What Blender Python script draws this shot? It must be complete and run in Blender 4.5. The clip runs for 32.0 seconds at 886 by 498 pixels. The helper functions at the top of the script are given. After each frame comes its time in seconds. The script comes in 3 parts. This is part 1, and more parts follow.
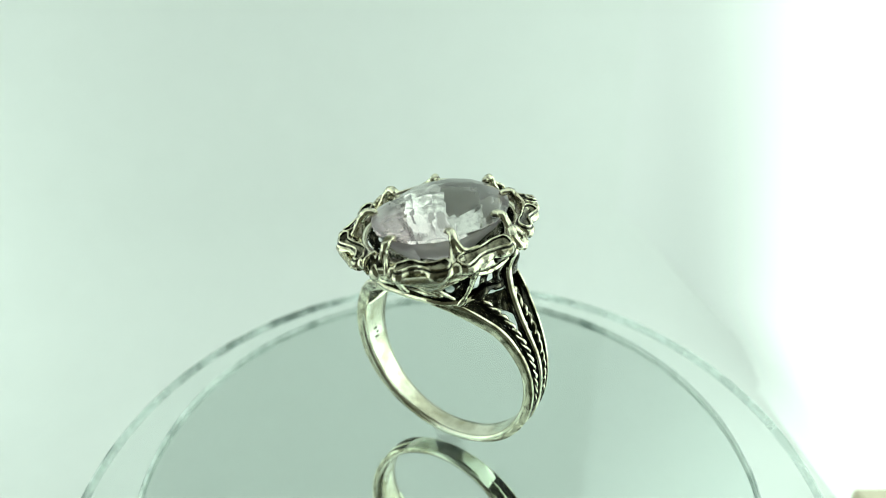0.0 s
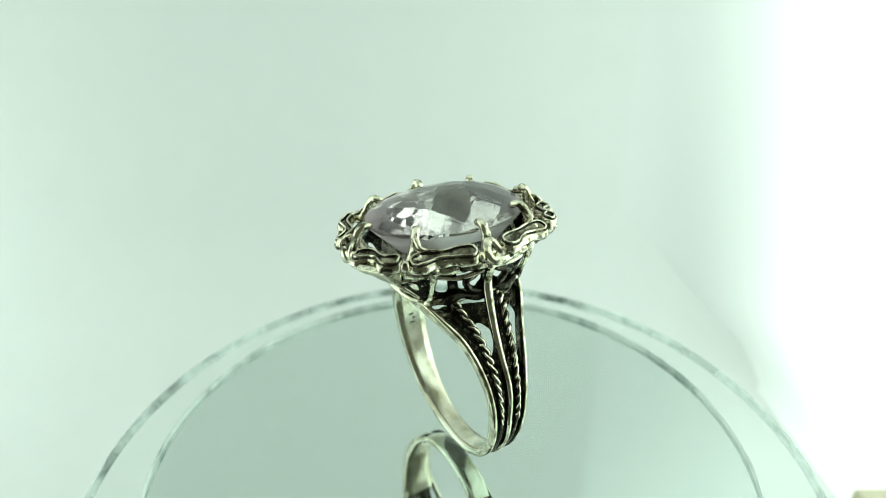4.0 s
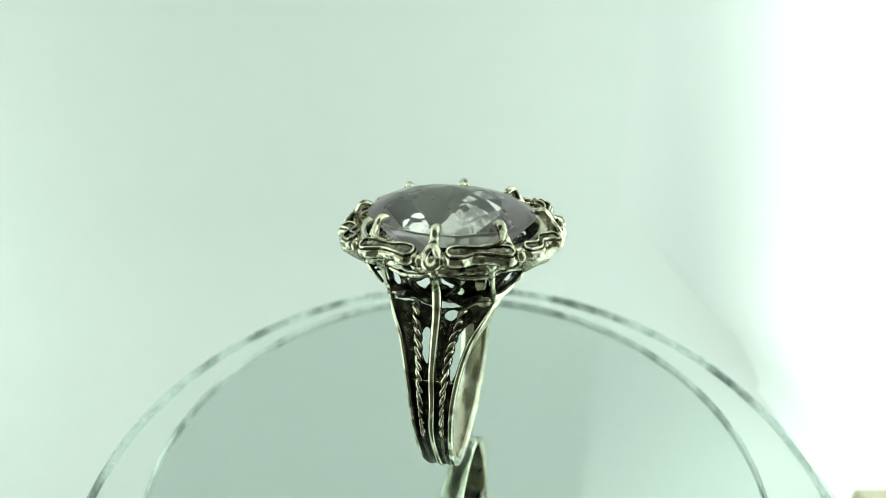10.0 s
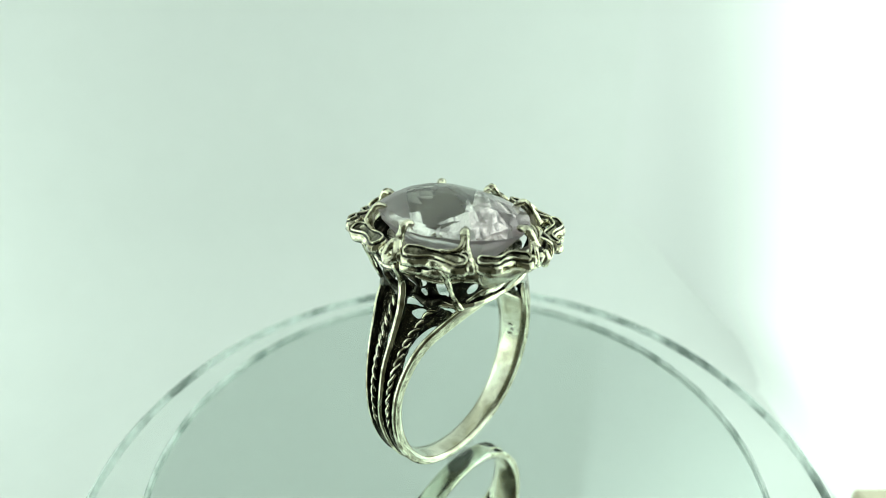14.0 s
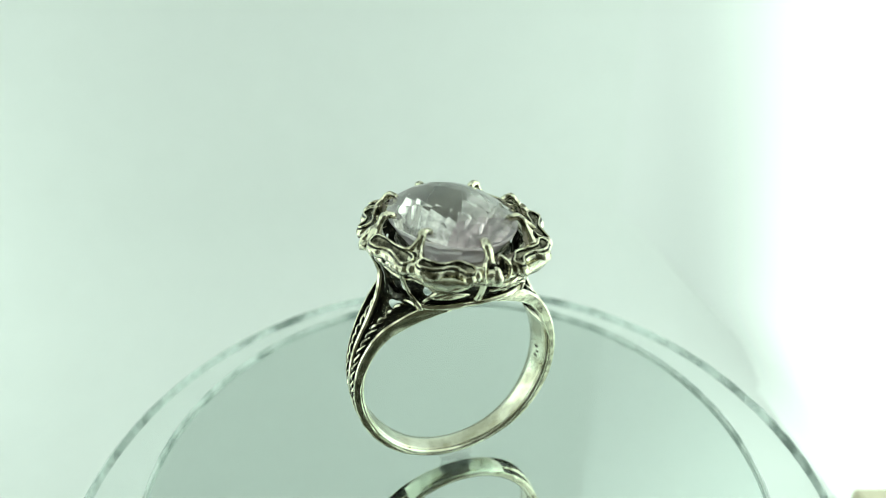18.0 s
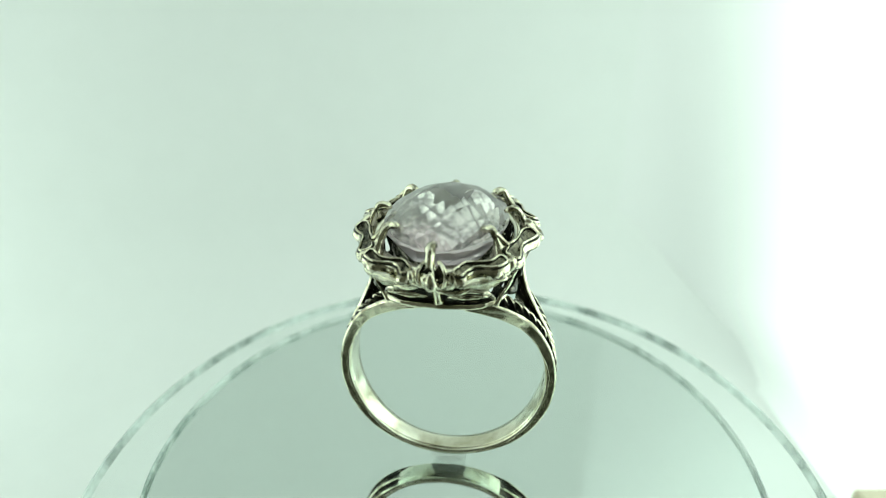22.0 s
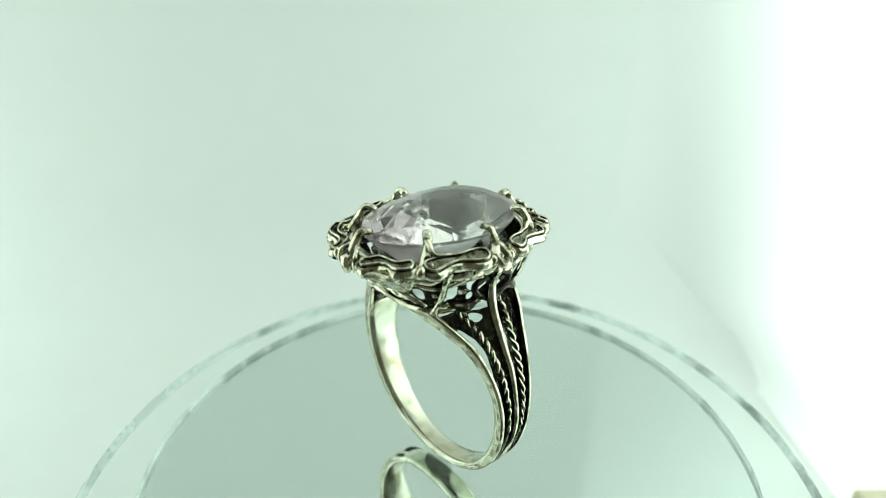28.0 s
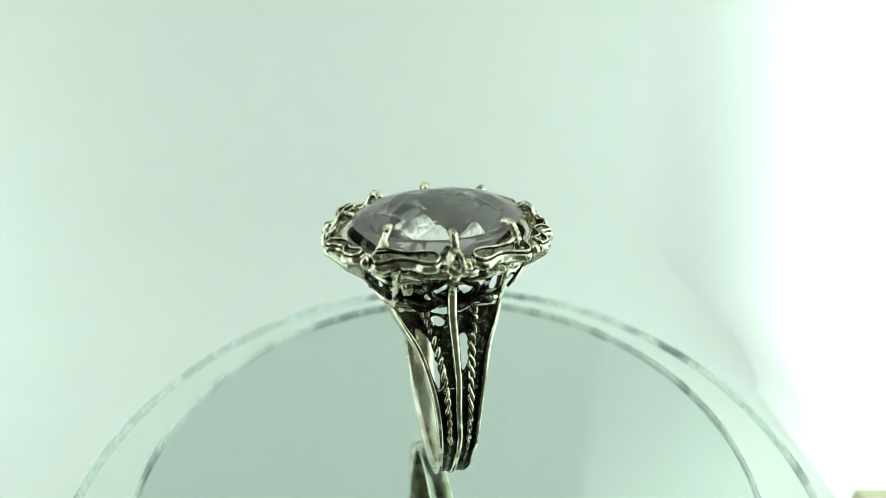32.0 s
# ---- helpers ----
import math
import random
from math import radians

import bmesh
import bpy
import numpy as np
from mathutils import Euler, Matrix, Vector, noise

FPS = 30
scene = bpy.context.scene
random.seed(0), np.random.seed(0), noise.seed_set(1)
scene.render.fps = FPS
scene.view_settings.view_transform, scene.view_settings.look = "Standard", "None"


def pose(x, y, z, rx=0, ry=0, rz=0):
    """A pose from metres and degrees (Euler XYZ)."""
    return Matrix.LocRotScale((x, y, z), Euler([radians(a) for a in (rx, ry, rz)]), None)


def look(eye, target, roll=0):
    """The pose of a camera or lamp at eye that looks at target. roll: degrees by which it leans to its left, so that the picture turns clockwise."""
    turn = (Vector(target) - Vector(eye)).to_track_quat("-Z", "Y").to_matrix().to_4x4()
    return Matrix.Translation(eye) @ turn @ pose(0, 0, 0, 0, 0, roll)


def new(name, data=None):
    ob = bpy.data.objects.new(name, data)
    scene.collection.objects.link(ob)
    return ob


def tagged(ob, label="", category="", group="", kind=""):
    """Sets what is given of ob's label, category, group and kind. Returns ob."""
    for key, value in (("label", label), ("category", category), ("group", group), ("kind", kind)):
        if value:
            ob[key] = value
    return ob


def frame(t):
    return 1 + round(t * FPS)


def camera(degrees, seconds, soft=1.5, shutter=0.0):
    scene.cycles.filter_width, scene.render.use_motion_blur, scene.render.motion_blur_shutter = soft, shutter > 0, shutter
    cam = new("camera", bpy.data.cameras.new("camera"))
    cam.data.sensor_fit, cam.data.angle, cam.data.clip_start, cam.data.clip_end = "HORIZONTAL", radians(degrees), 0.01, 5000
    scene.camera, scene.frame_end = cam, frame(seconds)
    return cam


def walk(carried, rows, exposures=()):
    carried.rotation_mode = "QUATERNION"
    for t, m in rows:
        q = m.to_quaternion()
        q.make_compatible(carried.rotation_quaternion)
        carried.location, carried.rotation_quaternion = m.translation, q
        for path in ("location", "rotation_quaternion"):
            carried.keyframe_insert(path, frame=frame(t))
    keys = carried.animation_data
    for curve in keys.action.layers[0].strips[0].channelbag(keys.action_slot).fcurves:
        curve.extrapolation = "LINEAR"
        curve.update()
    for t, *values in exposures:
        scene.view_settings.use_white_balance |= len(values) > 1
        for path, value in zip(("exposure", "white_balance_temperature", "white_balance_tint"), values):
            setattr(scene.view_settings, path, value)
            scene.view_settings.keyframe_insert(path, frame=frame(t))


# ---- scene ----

# The camera stands still; the mirror disc with the ring turns clockwise, seen from above.
MM = 0.001
EYE = Vector((-0.00006, -0.0475, 0.04453))
PITCH = radians(25.56)
cam = camera(73.5, 32.0, soft=0.7)
# a close-up lens with a small opening: the head of the ring is sharp, the rim and the backdrop are soft
cam.data.dof.use_dof, cam.data.dof.focus_distance = True, 0.051
cam.data.dof.aperture_fstop = cam.data.lens / 0.85
STAND = look(EYE, EYE + Vector((0, math.cos(PITCH), -math.sin(PITCH))), -0.8)
walk(cam, [(0.0, STAND), (32.0, STAND)], exposures=[(0.0, 0.0), (32.0, 0.0)])

SPEED = -7.0204          # degrees a second
RING_SET = pose(0.00042, 0.00144, 0.00004, 0, 0, -33.5) @ pose(0, 0, 0, 2.0)   # it leans a little
DISC_SET, PLATE_SET, DISC_AXIS = pose(-0.00009, 0.00057, 0.0), pose(0.00009, 0.0007, 0.0), pose(0.0002, 0, 0)

# ---- world and light ----
world = bpy.data.worlds.new("world")
scene.world = world
world.use_nodes = True
world.node_tree.nodes["Background"].inputs[0].default_value = (0.75, 0.85, 0.8, 1)
world.node_tree.nodes["Background"].inputs[1].default_value = 0.05


# ---- materials ----
def material(name):
    m = bpy.data.materials.new(name)
    m.use_nodes = True
    return m, m.node_tree.nodes, m.node_tree.links, m.node_tree.nodes["Principled BSDF"]


def ramp(nodes, links, source, stops):
    r = nodes.new("ShaderNodeValToRGB")
    while len(r.color_ramp.elements) < len(stops):
        r.color_ramp.elements.new(0.5)
    for e, (at, c) in zip(r.color_ramp.elements, stops):
        e.position, e.color = at, (*c, 1)
    links.new(source, r.inputs[0])
    return r.outputs[0]


def noise_tex(nodes, links, scale, detail=4.0, rough=0.6):
    c = nodes.new("ShaderNodeTexCoord")
    n = nodes.new("ShaderNodeTexNoise")
    n.inputs["Scale"].default_value, n.inputs["Detail"].default_value = scale, detail
    n.inputs["Roughness"].default_value = rough
    links.new(c.outputs["Object"], n.inputs["Vector"])
    return n.outputs["Fac"]


def metal(name, light, dark, lo, hi, rough, bump, scale=900, grain=0.0):
    """Silver: soft tarnish, uneven gloss, and a softly hammered or grainy surface."""
    m, nodes, links, p = material(name)
    big, fine = noise_tex(nodes, links, scale, 3.0, 0.55), noise_tex(nodes, links, scale * 5, 3)
    links.new(ramp(nodes, links, big, [(lo, dark), (hi, light)]), p.inputs["Base Color"])
    p.inputs["Metallic"].default_value = 1
    gloss = nodes.new("ShaderNodeMapRange")
    gloss.inputs["To Min"].default_value, gloss.inputs["To Max"].default_value = rough[0], rough[1]
    links.new(fine, gloss.inputs["Value"])
    links.new(gloss.outputs[0], p.inputs["Roughness"])
    b = nodes.new("ShaderNodeBump")
    b.inputs["Strength"].default_value, b.inputs["Distance"].default_value = bump, 0.00013
    add = nodes.new("ShaderNodeMath")
    add.operation = "MULTIPLY_ADD"
    add.inputs[1].default_value = grain
    links.new(fine, add.inputs[0])
    links.new(noise_tex(nodes, links, scale * 0.8, 0.5, 0.4), add.inputs[2])
    links.new(add.outputs[0], b.inputs["Height"])
    links.new(b.outputs[0], p.inputs["Normal"])
    return m


SILVER = metal("silver", (0.84, 0.80, 0.63), (0.13, 0.115, 0.075), 0.37, 0.54, (0.03, 0.13), 0.7, 1300, 0.15)
POLISH = metal("polished_silver", (0.86, 0.82, 0.65), (0.30, 0.27, 0.18), 0.35, 0.56, (0.03, 0.12), 0.5, 700, 0.10)
SATIN = metal("worn_silver", (0.90, 0.88, 0.74), (0.48, 0.44, 0.30), 0.32, 0.55, (0.14, 0.28), 0.35, 260, 0.08)
TARNISH = metal("tarnished_silver", (0.30, 0.28, 0.20), (0.04, 0.035, 0.025), 0.38, 0.66, (0.15, 0.35), 0.7, 1500, 0.15)
FILED = metal("filed_silver", (0.66, 0.62, 0.48), (0.22, 0.20, 0.14), 0.34, 0.58, (0.08, 0.2), 0.3, 900, 0.3)
# Mirror metal with painted patches, standing in for the sparkle inside the stone.
FACET_MIRROR = metal("facet_reflections", (0.81, 0.79, 0.765), (0.34, 0.325, 0.315), 0.40, 0.53, (0.02, 0.08), 0.12, 430, 0.0)
BOWL = metal("patchy_silver", (0.96, 0.94, 0.87), (0.25, 0.235, 0.19), 0.45, 0.55, (0.18, 0.34), 1.0, 800, 0.25)
DARK = metal("oxidised_silver", (0.36, 0.33, 0.24), (0.026, 0.024, 0.018), 0.54, 0.78, (0.08, 0.34), 1.0, 1700, 0.25)


def paper(name, colour, rough=0.9, scale=60):
    m, nodes, links, p = material(name)
    n = noise_tex(nodes, links, scale)
    links.new(ramp(nodes, links, n, [(0.2, tuple(c * 0.97 for c in colour)), (0.8, colour)]), p.inputs["Base Color"])
    p.inputs["Roughness"].default_value = rough
    p.inputs["Specular IOR Level"].default_value = 0.2
    return m


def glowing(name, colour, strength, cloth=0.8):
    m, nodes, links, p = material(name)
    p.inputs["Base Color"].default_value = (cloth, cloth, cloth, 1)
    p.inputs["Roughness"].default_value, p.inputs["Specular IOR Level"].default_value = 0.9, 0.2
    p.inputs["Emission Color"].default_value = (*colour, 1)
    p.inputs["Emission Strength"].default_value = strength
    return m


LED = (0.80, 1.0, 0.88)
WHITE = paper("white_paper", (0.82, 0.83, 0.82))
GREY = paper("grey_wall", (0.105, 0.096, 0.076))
LIGHT_RIGHT = glowing("glow_right", LED, 1.6)


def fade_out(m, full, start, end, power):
    """Grades a wall's glow by hand, standing in for light fading towards the corner."""
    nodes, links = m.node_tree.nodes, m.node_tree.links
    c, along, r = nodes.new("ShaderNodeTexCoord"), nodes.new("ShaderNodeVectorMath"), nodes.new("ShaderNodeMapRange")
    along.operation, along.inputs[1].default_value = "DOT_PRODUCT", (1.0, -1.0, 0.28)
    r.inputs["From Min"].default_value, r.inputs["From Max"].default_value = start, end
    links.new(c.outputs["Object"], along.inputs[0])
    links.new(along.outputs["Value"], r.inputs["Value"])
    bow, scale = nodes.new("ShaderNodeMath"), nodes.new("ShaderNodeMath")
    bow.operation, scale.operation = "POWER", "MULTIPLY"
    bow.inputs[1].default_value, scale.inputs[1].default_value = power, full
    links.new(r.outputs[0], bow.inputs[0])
    # and dims the glow towards the floor, to soften the seam there
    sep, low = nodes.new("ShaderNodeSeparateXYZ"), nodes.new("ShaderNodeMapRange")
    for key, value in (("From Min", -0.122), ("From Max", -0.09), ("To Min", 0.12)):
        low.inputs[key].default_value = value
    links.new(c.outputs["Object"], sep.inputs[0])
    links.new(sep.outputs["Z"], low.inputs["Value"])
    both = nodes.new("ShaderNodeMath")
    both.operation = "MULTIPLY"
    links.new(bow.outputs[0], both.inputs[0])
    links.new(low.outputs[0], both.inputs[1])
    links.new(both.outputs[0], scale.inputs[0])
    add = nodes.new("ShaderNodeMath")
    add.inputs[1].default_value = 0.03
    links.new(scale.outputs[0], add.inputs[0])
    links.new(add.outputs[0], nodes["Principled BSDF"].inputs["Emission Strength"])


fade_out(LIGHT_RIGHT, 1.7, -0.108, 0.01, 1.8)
# The unseen sides and top glow by themselves, each strength set to balance the light.
LIGHT_LEFT = glowing("glow_left", LED, 1.08)
LIGHT_UPPER = glowing("glow_left_upper", LED, 0.46)
LIGHT_RIGHT_UPPER = glowing("glow_right_upper", LED, 0.55)
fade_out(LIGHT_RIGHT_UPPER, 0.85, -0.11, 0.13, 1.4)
LIGHT_TOP = glowing("glow_top", LED, 0.28)
WOOD = paper("beige_wood", (0.60, 0.54, 0.41), 0.6, 300)
PLASTIC = paper("white_plastic", (0.8, 0.8, 0.8), 0.4)


def sheet_glass(name, colour):
    """Flat glass: clear, with a faint gloss."""
    m, nodes, links, p = material(name)
    t, g, x = nodes.new("ShaderNodeBsdfTransparent"), nodes.new("ShaderNodeBsdfGlossy"), nodes.new("ShaderNodeMixShader")
    t.inputs["Color"].default_value, g.inputs["Roughness"].default_value = (*colour, 1), 0.02
    x.inputs[0].default_value = 0.03
    links.new(t.outputs[0], x.inputs[1])
    links.new(g.outputs[0], x.inputs[2])
    links.new(x.outputs[0], nodes["Material Output"].inputs["Surface"])
    return m


def ground_edge(name, colour, dark, clear_part, gloss):
    """A ground glass edge, half clear and half matt; its light and dark mottling stands for highlights and reflections.
    """
    m, nodes, links, p = material(name)
    links.new(ramp(nodes, links, noise_tex(nodes, links, 120, 5), [(0.40, dark), (0.54, colour)]), p.inputs["Base Color"])
    p.inputs["Roughness"].default_value = gloss
    b = nodes.new("ShaderNodeBump")
    b.inputs["Strength"].default_value, b.inputs["Distance"].default_value = 0.5, 0.0003
    links.new(noise_tex(nodes, links, 420, 3), b.inputs["Height"])
    links.new(b.outputs[0], p.inputs["Normal"])
    t, x = nodes.new("ShaderNodeBsdfTransparent"), nodes.new("ShaderNodeMixShader")
    t.inputs["Color"].default_value = (0.90, 0.965, 0.94, 1)
    lo, hi = clear_part
    links.new(ramp(nodes, links, noise_tex(nodes, links, 150, 3), [(0.38, (lo, lo, lo)), (0.62, (hi, hi, hi))]), x.inputs[0])
    links.new(p.outputs[0], x.inputs[1])
    links.new(t.outputs[0], x.inputs[2])
    links.new(x.outputs[0], nodes["Material Output"].inputs["Surface"])
    return m


GLASS = sheet_glass("greenish_glass", (0.972, 0.988, 0.981))
# The dark and light tones of both edges are painted reflections.
GROUND = ground_edge("ground_glass_edge", (0.88, 0.96, 0.93), (0.20, 0.25, 0.23), (0.05, 0.7), 0.12)
BRIGHT_EDGE = ground_edge("seamed_glass_edge", (0.95, 0.99, 0.97), (0.34, 0.42, 0.39), (0.0, 0.45), 0.15)


def lilac_quartz():
    """Clear stone, a faint rose at its two ends, a little cloudy with fine inclusions."""
    m, nodes, links, p = material("pale_lilac_quartz")
    glass = nodes.new("ShaderNodeBsdfGlass")
    glass.inputs["IOR"].default_value, glass.inputs["Roughness"].default_value = 1.54, 0.0
    c, sep, size, far = nodes.new("ShaderNodeTexCoord"), nodes.new("ShaderNodeSeparateXYZ"), nodes.new("ShaderNodeMath"), nodes.new("ShaderNodeMapRange")
    size.operation = "ABSOLUTE"
    far.inputs["From Min"].default_value, far.inputs["From Max"].default_value = 0.003, 0.0072
    links.new(c.outputs["Object"], sep.inputs[0])
    links.new(sep.outputs["Y"], size.inputs[0])
    links.new(size.outputs[0], far.inputs["Value"])
    links.new(ramp(nodes, links, far.outputs[0], [(0.0, (0.982, 0.976, 0.968)), (1.0, (0.97, 0.885, 0.925))]), glass.inputs["Color"])
    veil, mix = nodes.new("ShaderNodeBsdfDiffuse"), nodes.new("ShaderNodeMixShader")
    veil.inputs["Color"].default_value = (0.88, 0.82, 0.85, 1)
    links.new(ramp(nodes, links, noise_tex(nodes, links, 420, 5), [(0.35, (0.03, 0.03, 0.03)), (0.75, (0.09, 0.09, 0.09))]), mix.inputs[0])
    links.new(glass.outputs[0], mix.inputs[1])
    links.new(veil.outputs[0], mix.inputs[2])
    links.new(mix.outputs[0], nodes["Material Output"].inputs["Surface"])
    return m


def cloudier(name, part_of, through_it=False):
    """The same stone with a paler, matt surface, for worn edges and a lightened underside; through_it: it also passes
    on the light that falls in from above.
    """
    m = QUARTZ.copy()
    m.name = name
    for node in list(m.node_tree.nodes):
        if node.type == "MIX_SHADER":
            for link in list(node.inputs[0].links):
                m.node_tree.links.remove(link)
            node.inputs[0].default_value = part_of
            if through_it:
                soft, glow = m.node_tree.nodes.new("ShaderNodeMixShader"), m.node_tree.nodes.new("ShaderNodeBsdfTranslucent")
                glow.inputs["Color"].default_value, soft.inputs[0].default_value = (0.92, 0.86, 0.90, 1), 0.7
                m.node_tree.links.new(node.inputs[2].links[0].from_socket, soft.inputs[1])
                m.node_tree.links.new(glow.outputs[0], soft.inputs[2])
                m.node_tree.links.new(soft.outputs[0], node.inputs[2])
                break
    return m


QUARTZ = lilac_quartz()
QUARTZ_EDGE = cloudier("worn_quartz_edge", 0.24)
# A matt veil brightens the stone below its girdle, in place of light shining through.
QUARTZ_SIDE = cloudier("lightened_quartz", 0.36, True)
WAX, _n, _l, _p = material("clear_wax")
_d, _t, _x = _n.new("ShaderNodeBsdfDiffuse"), _n.new("ShaderNodeBsdfTransparent"), _n.new("ShaderNodeMixShader")
_d.inputs["Color"].default_value = (0.95, 0.97, 0.95, 1)
_l.new(ramp(_n, _l, noise_tex(_n, _l, 500, 3), [(0.35, (0.06, 0.06, 0.06)), (0.7, (0.22, 0.22, 0.22))]), _x.inputs[0])
_l.new(_t.outputs[0], _x.inputs[1])
_l.new(_d.outputs[0], _x.inputs[2])
_l.new(_x.outputs[0], _n["Material Output"].inputs["Surface"])
MIRROR = metal("mirror_silvering", (0.88, 0.90, 0.89), (0.86, 0.88, 0.87), 0.3, 0.7, (0.0, 0.02), 0.0)


# ---- mesh helpers ----
def part(name, bm, mat, parent=None, label="", smooth=True):
    """Links a bmesh as one mesh object, under a thing or a part."""
    mesh = bpy.data.meshes.new(name)
    bmesh.ops.recalc_face_normals(bm, faces=bm.faces)
    bm.to_mesh(mesh)
    bm.free()
    for one in (mat if isinstance(mat, (list, tuple)) else [mat]):
        mesh.materials.append(one)
    if smooth:
        for f in mesh.polygons:
            f.use_smooth = True
    ob = new(name, mesh)
    if parent:
        ob.parent = parent
    if label:
        tagged(ob, label)
    return ob


def tube(bm, pts, radius, sides=10, closed=False, squash=1.0):
    """A round wire along points in millimetres; radius: a number or a function of 0..1."""
    pts = [Vector(p) for p in pts]
    n = len(pts)
    rad = radius if callable(radius) else (lambda s: radius)
    tang = []
    for i in range(n):
        a, b = (pts[i - 1], pts[(i + 1) % n]) if closed else (pts[max(i - 1, 0)], pts[min(i + 1, n - 1)])
        tang.append((b - a).normalized())
    side = tang[0].cross(Vector((0, 0, 1)))
    if side.length < 0.05:
        side = tang[0].cross(Vector((0, 1, 0)))
    side.normalize()
    rings = []
    for i in range(n):
        side = (side - tang[i] * side.dot(tang[i])).normalized()
        up = side.cross(tang[i])
        r = rad(i / max(n - 1, 1))
        rings.append([bm.verts.new((pts[i] + (side * math.cos(k * math.tau / sides) + up * math.sin(k * math.tau / sides) * squash) * r) * MM)
                      for k in range(sides)])
    for i in range(n if closed else n - 1):
        a, b = rings[i], rings[(i + 1) % n]
        off = 0
        if closed and i == n - 1:
            off = min(range(sides), key=lambda o: (a[0].co - b[o].co).length)
        for k in range(sides):
            bm.faces.new((a[k], a[(k + 1) % sides], b[(k + 1 + off) % sides], b[(k + off) % sides]))
    if not closed:
        for ring_, way in ((rings[0], -tang[0]), (rings[-1], tang[-1])):
            s = 0 if ring_ is rings[0] else 1
            mid = sum((v.co for v in ring_), Vector()) / sides
            inner = [bm.verts.new(mid + (v.co - mid) * 0.62 + way * rad(s) * 0.55 * MM) for v in ring_]
            tip = bm.verts.new(mid + way * rad(s) * 0.78 * MM)
            for k in range(sides):
                bm.faces.new((ring_[k], ring_[(k + 1) % sides], inner[(k + 1) % sides], inner[k]))
                bm.faces.new((inner[k], inner[(k + 1) % sides], tip))
    return bm


def uneven(bm, by=0.05, scale=1.7):
    """The small irregularities of a casting."""
    for v in bm.verts:
        p = v.co / MM
        v.co += (noise.noise_vector(p * scale) * by + noise.noise_vector(p * scale * 3.1) * by * 0.4) * MM
    return bm


def worn(bm, middle, limit, shaft=False):
    """Only what faces away from the middle is polished; the flanks keep their black finish, as the second material.
    shaft: the middle is a line along y."""
    bmesh.ops.recalc_face_normals(bm, faces=bm.faces)
    middle = Vector(middle) * MM
    for f in bm.faces:
        out = f.calc_center_median() - middle
        if shaft:
            out.y = 0
        if f.normal.dot(out.normalized()) < limit:
            f.material_index = 1
    return bm


def spline(pts, steps=8, closed=False):
    """Catmull-Rom through a few points."""
    pts = [Vector(p) for p in pts]
    n, out = len(pts), []
    for i in range(n if closed else n - 1):
        if closed:
            p = [pts[(i + k - 1) % n] for k in range(4)]
        else:
            p = [pts[min(max(i + k - 1, 0), n - 1)] for k in range(4)]
        for j in range(steps):
            t = j / steps
            out.append(0.5 * (2 * p[1] + (p[2] - p[0]) * t + (2 * p[0] - 5 * p[1] + 4 * p[2] - p[3]) * t * t
                              + (3 * p[1] - p[0] - 3 * p[2] + p[3]) * t ** 3))
    if not closed:
        out.append(pts[-1])
    return out


def lerp_table(table, x):
    """A smooth curve through (x, value) rows."""
    n = len(table)
    i = max(0, min(n - 2, sum(1 for a, _ in table if a <= x) - 1))
    slope = lambda k: (table[min(k + 1, n - 1)][1] - table[max(k - 1, 0)][1]) / (table[min(k + 1, n - 1)][0] - table[max(k - 1, 0)][0])
    (a, va), (b, vb) = table[i], table[i + 1]
    d = b - a
    t = min(max((x - a) / d, 0), 1)
    return ((2 * t ** 3 - 3 * t * t + 1) * va + (t ** 3 - 2 * t * t + t) * d * slope(i)
            + (3 * t * t - 2 * t ** 3) * vb + (t ** 3 - t * t) * d * slope(i + 1))


def box(bm, x0, x1, y0, y1, z0, z1, bevel=0.0):
    made = bmesh.ops.create_cube(bm, size=1.0)["verts"]
    for v in made:
        v.co = Vector((x0 + (v.co.x + 0.5) * (x1 - x0), y0 + (v.co.y + 0.5) * (y1 - y0), z0 + (v.co.z + 0.5) * (z1 - z0)))
    if bevel:
        bmesh.ops.bevel(bm, geom=[e for e in bm.edges], offset=bevel, segments=2, affect="EDGES")
    return bm


def lathe(bm, profile, segments, wobble=None):
    """Turns a closed profile of (radius, height) in millimetres round the z axis."""
    rows = []
    for k in range(segments):
        a = k * math.tau / segments
        row = []
        for j, (r, z) in enumerate(profile):
            dr, dz = wobble(j, a) if wobble else (0, 0)
            row.append(bm.verts.new(((r + dr) * math.cos(a) * MM, (r + dr) * math.sin(a) * MM, (z + dz) * MM)))
        rows.append(row)
    for k in range(segments):
        a, b = rows[k], rows[(k + 1) % segments]
        for j in range(len(profile) - 1):
            bm.faces.new((a[j], b[j], b[j + 1], a[j + 1]))
    bm.faces.new([r[0] for r in rows])
    bm.faces.new([r[-1] for r in reversed(rows)])
    return bm


# ---- light tent ----
X0, X1, Y0, Y1, Z0, Z1 = -0.23, 0.138, -0.16, 0.20, -0.115, 0.27
CURVE = 0.06          # its soft corner


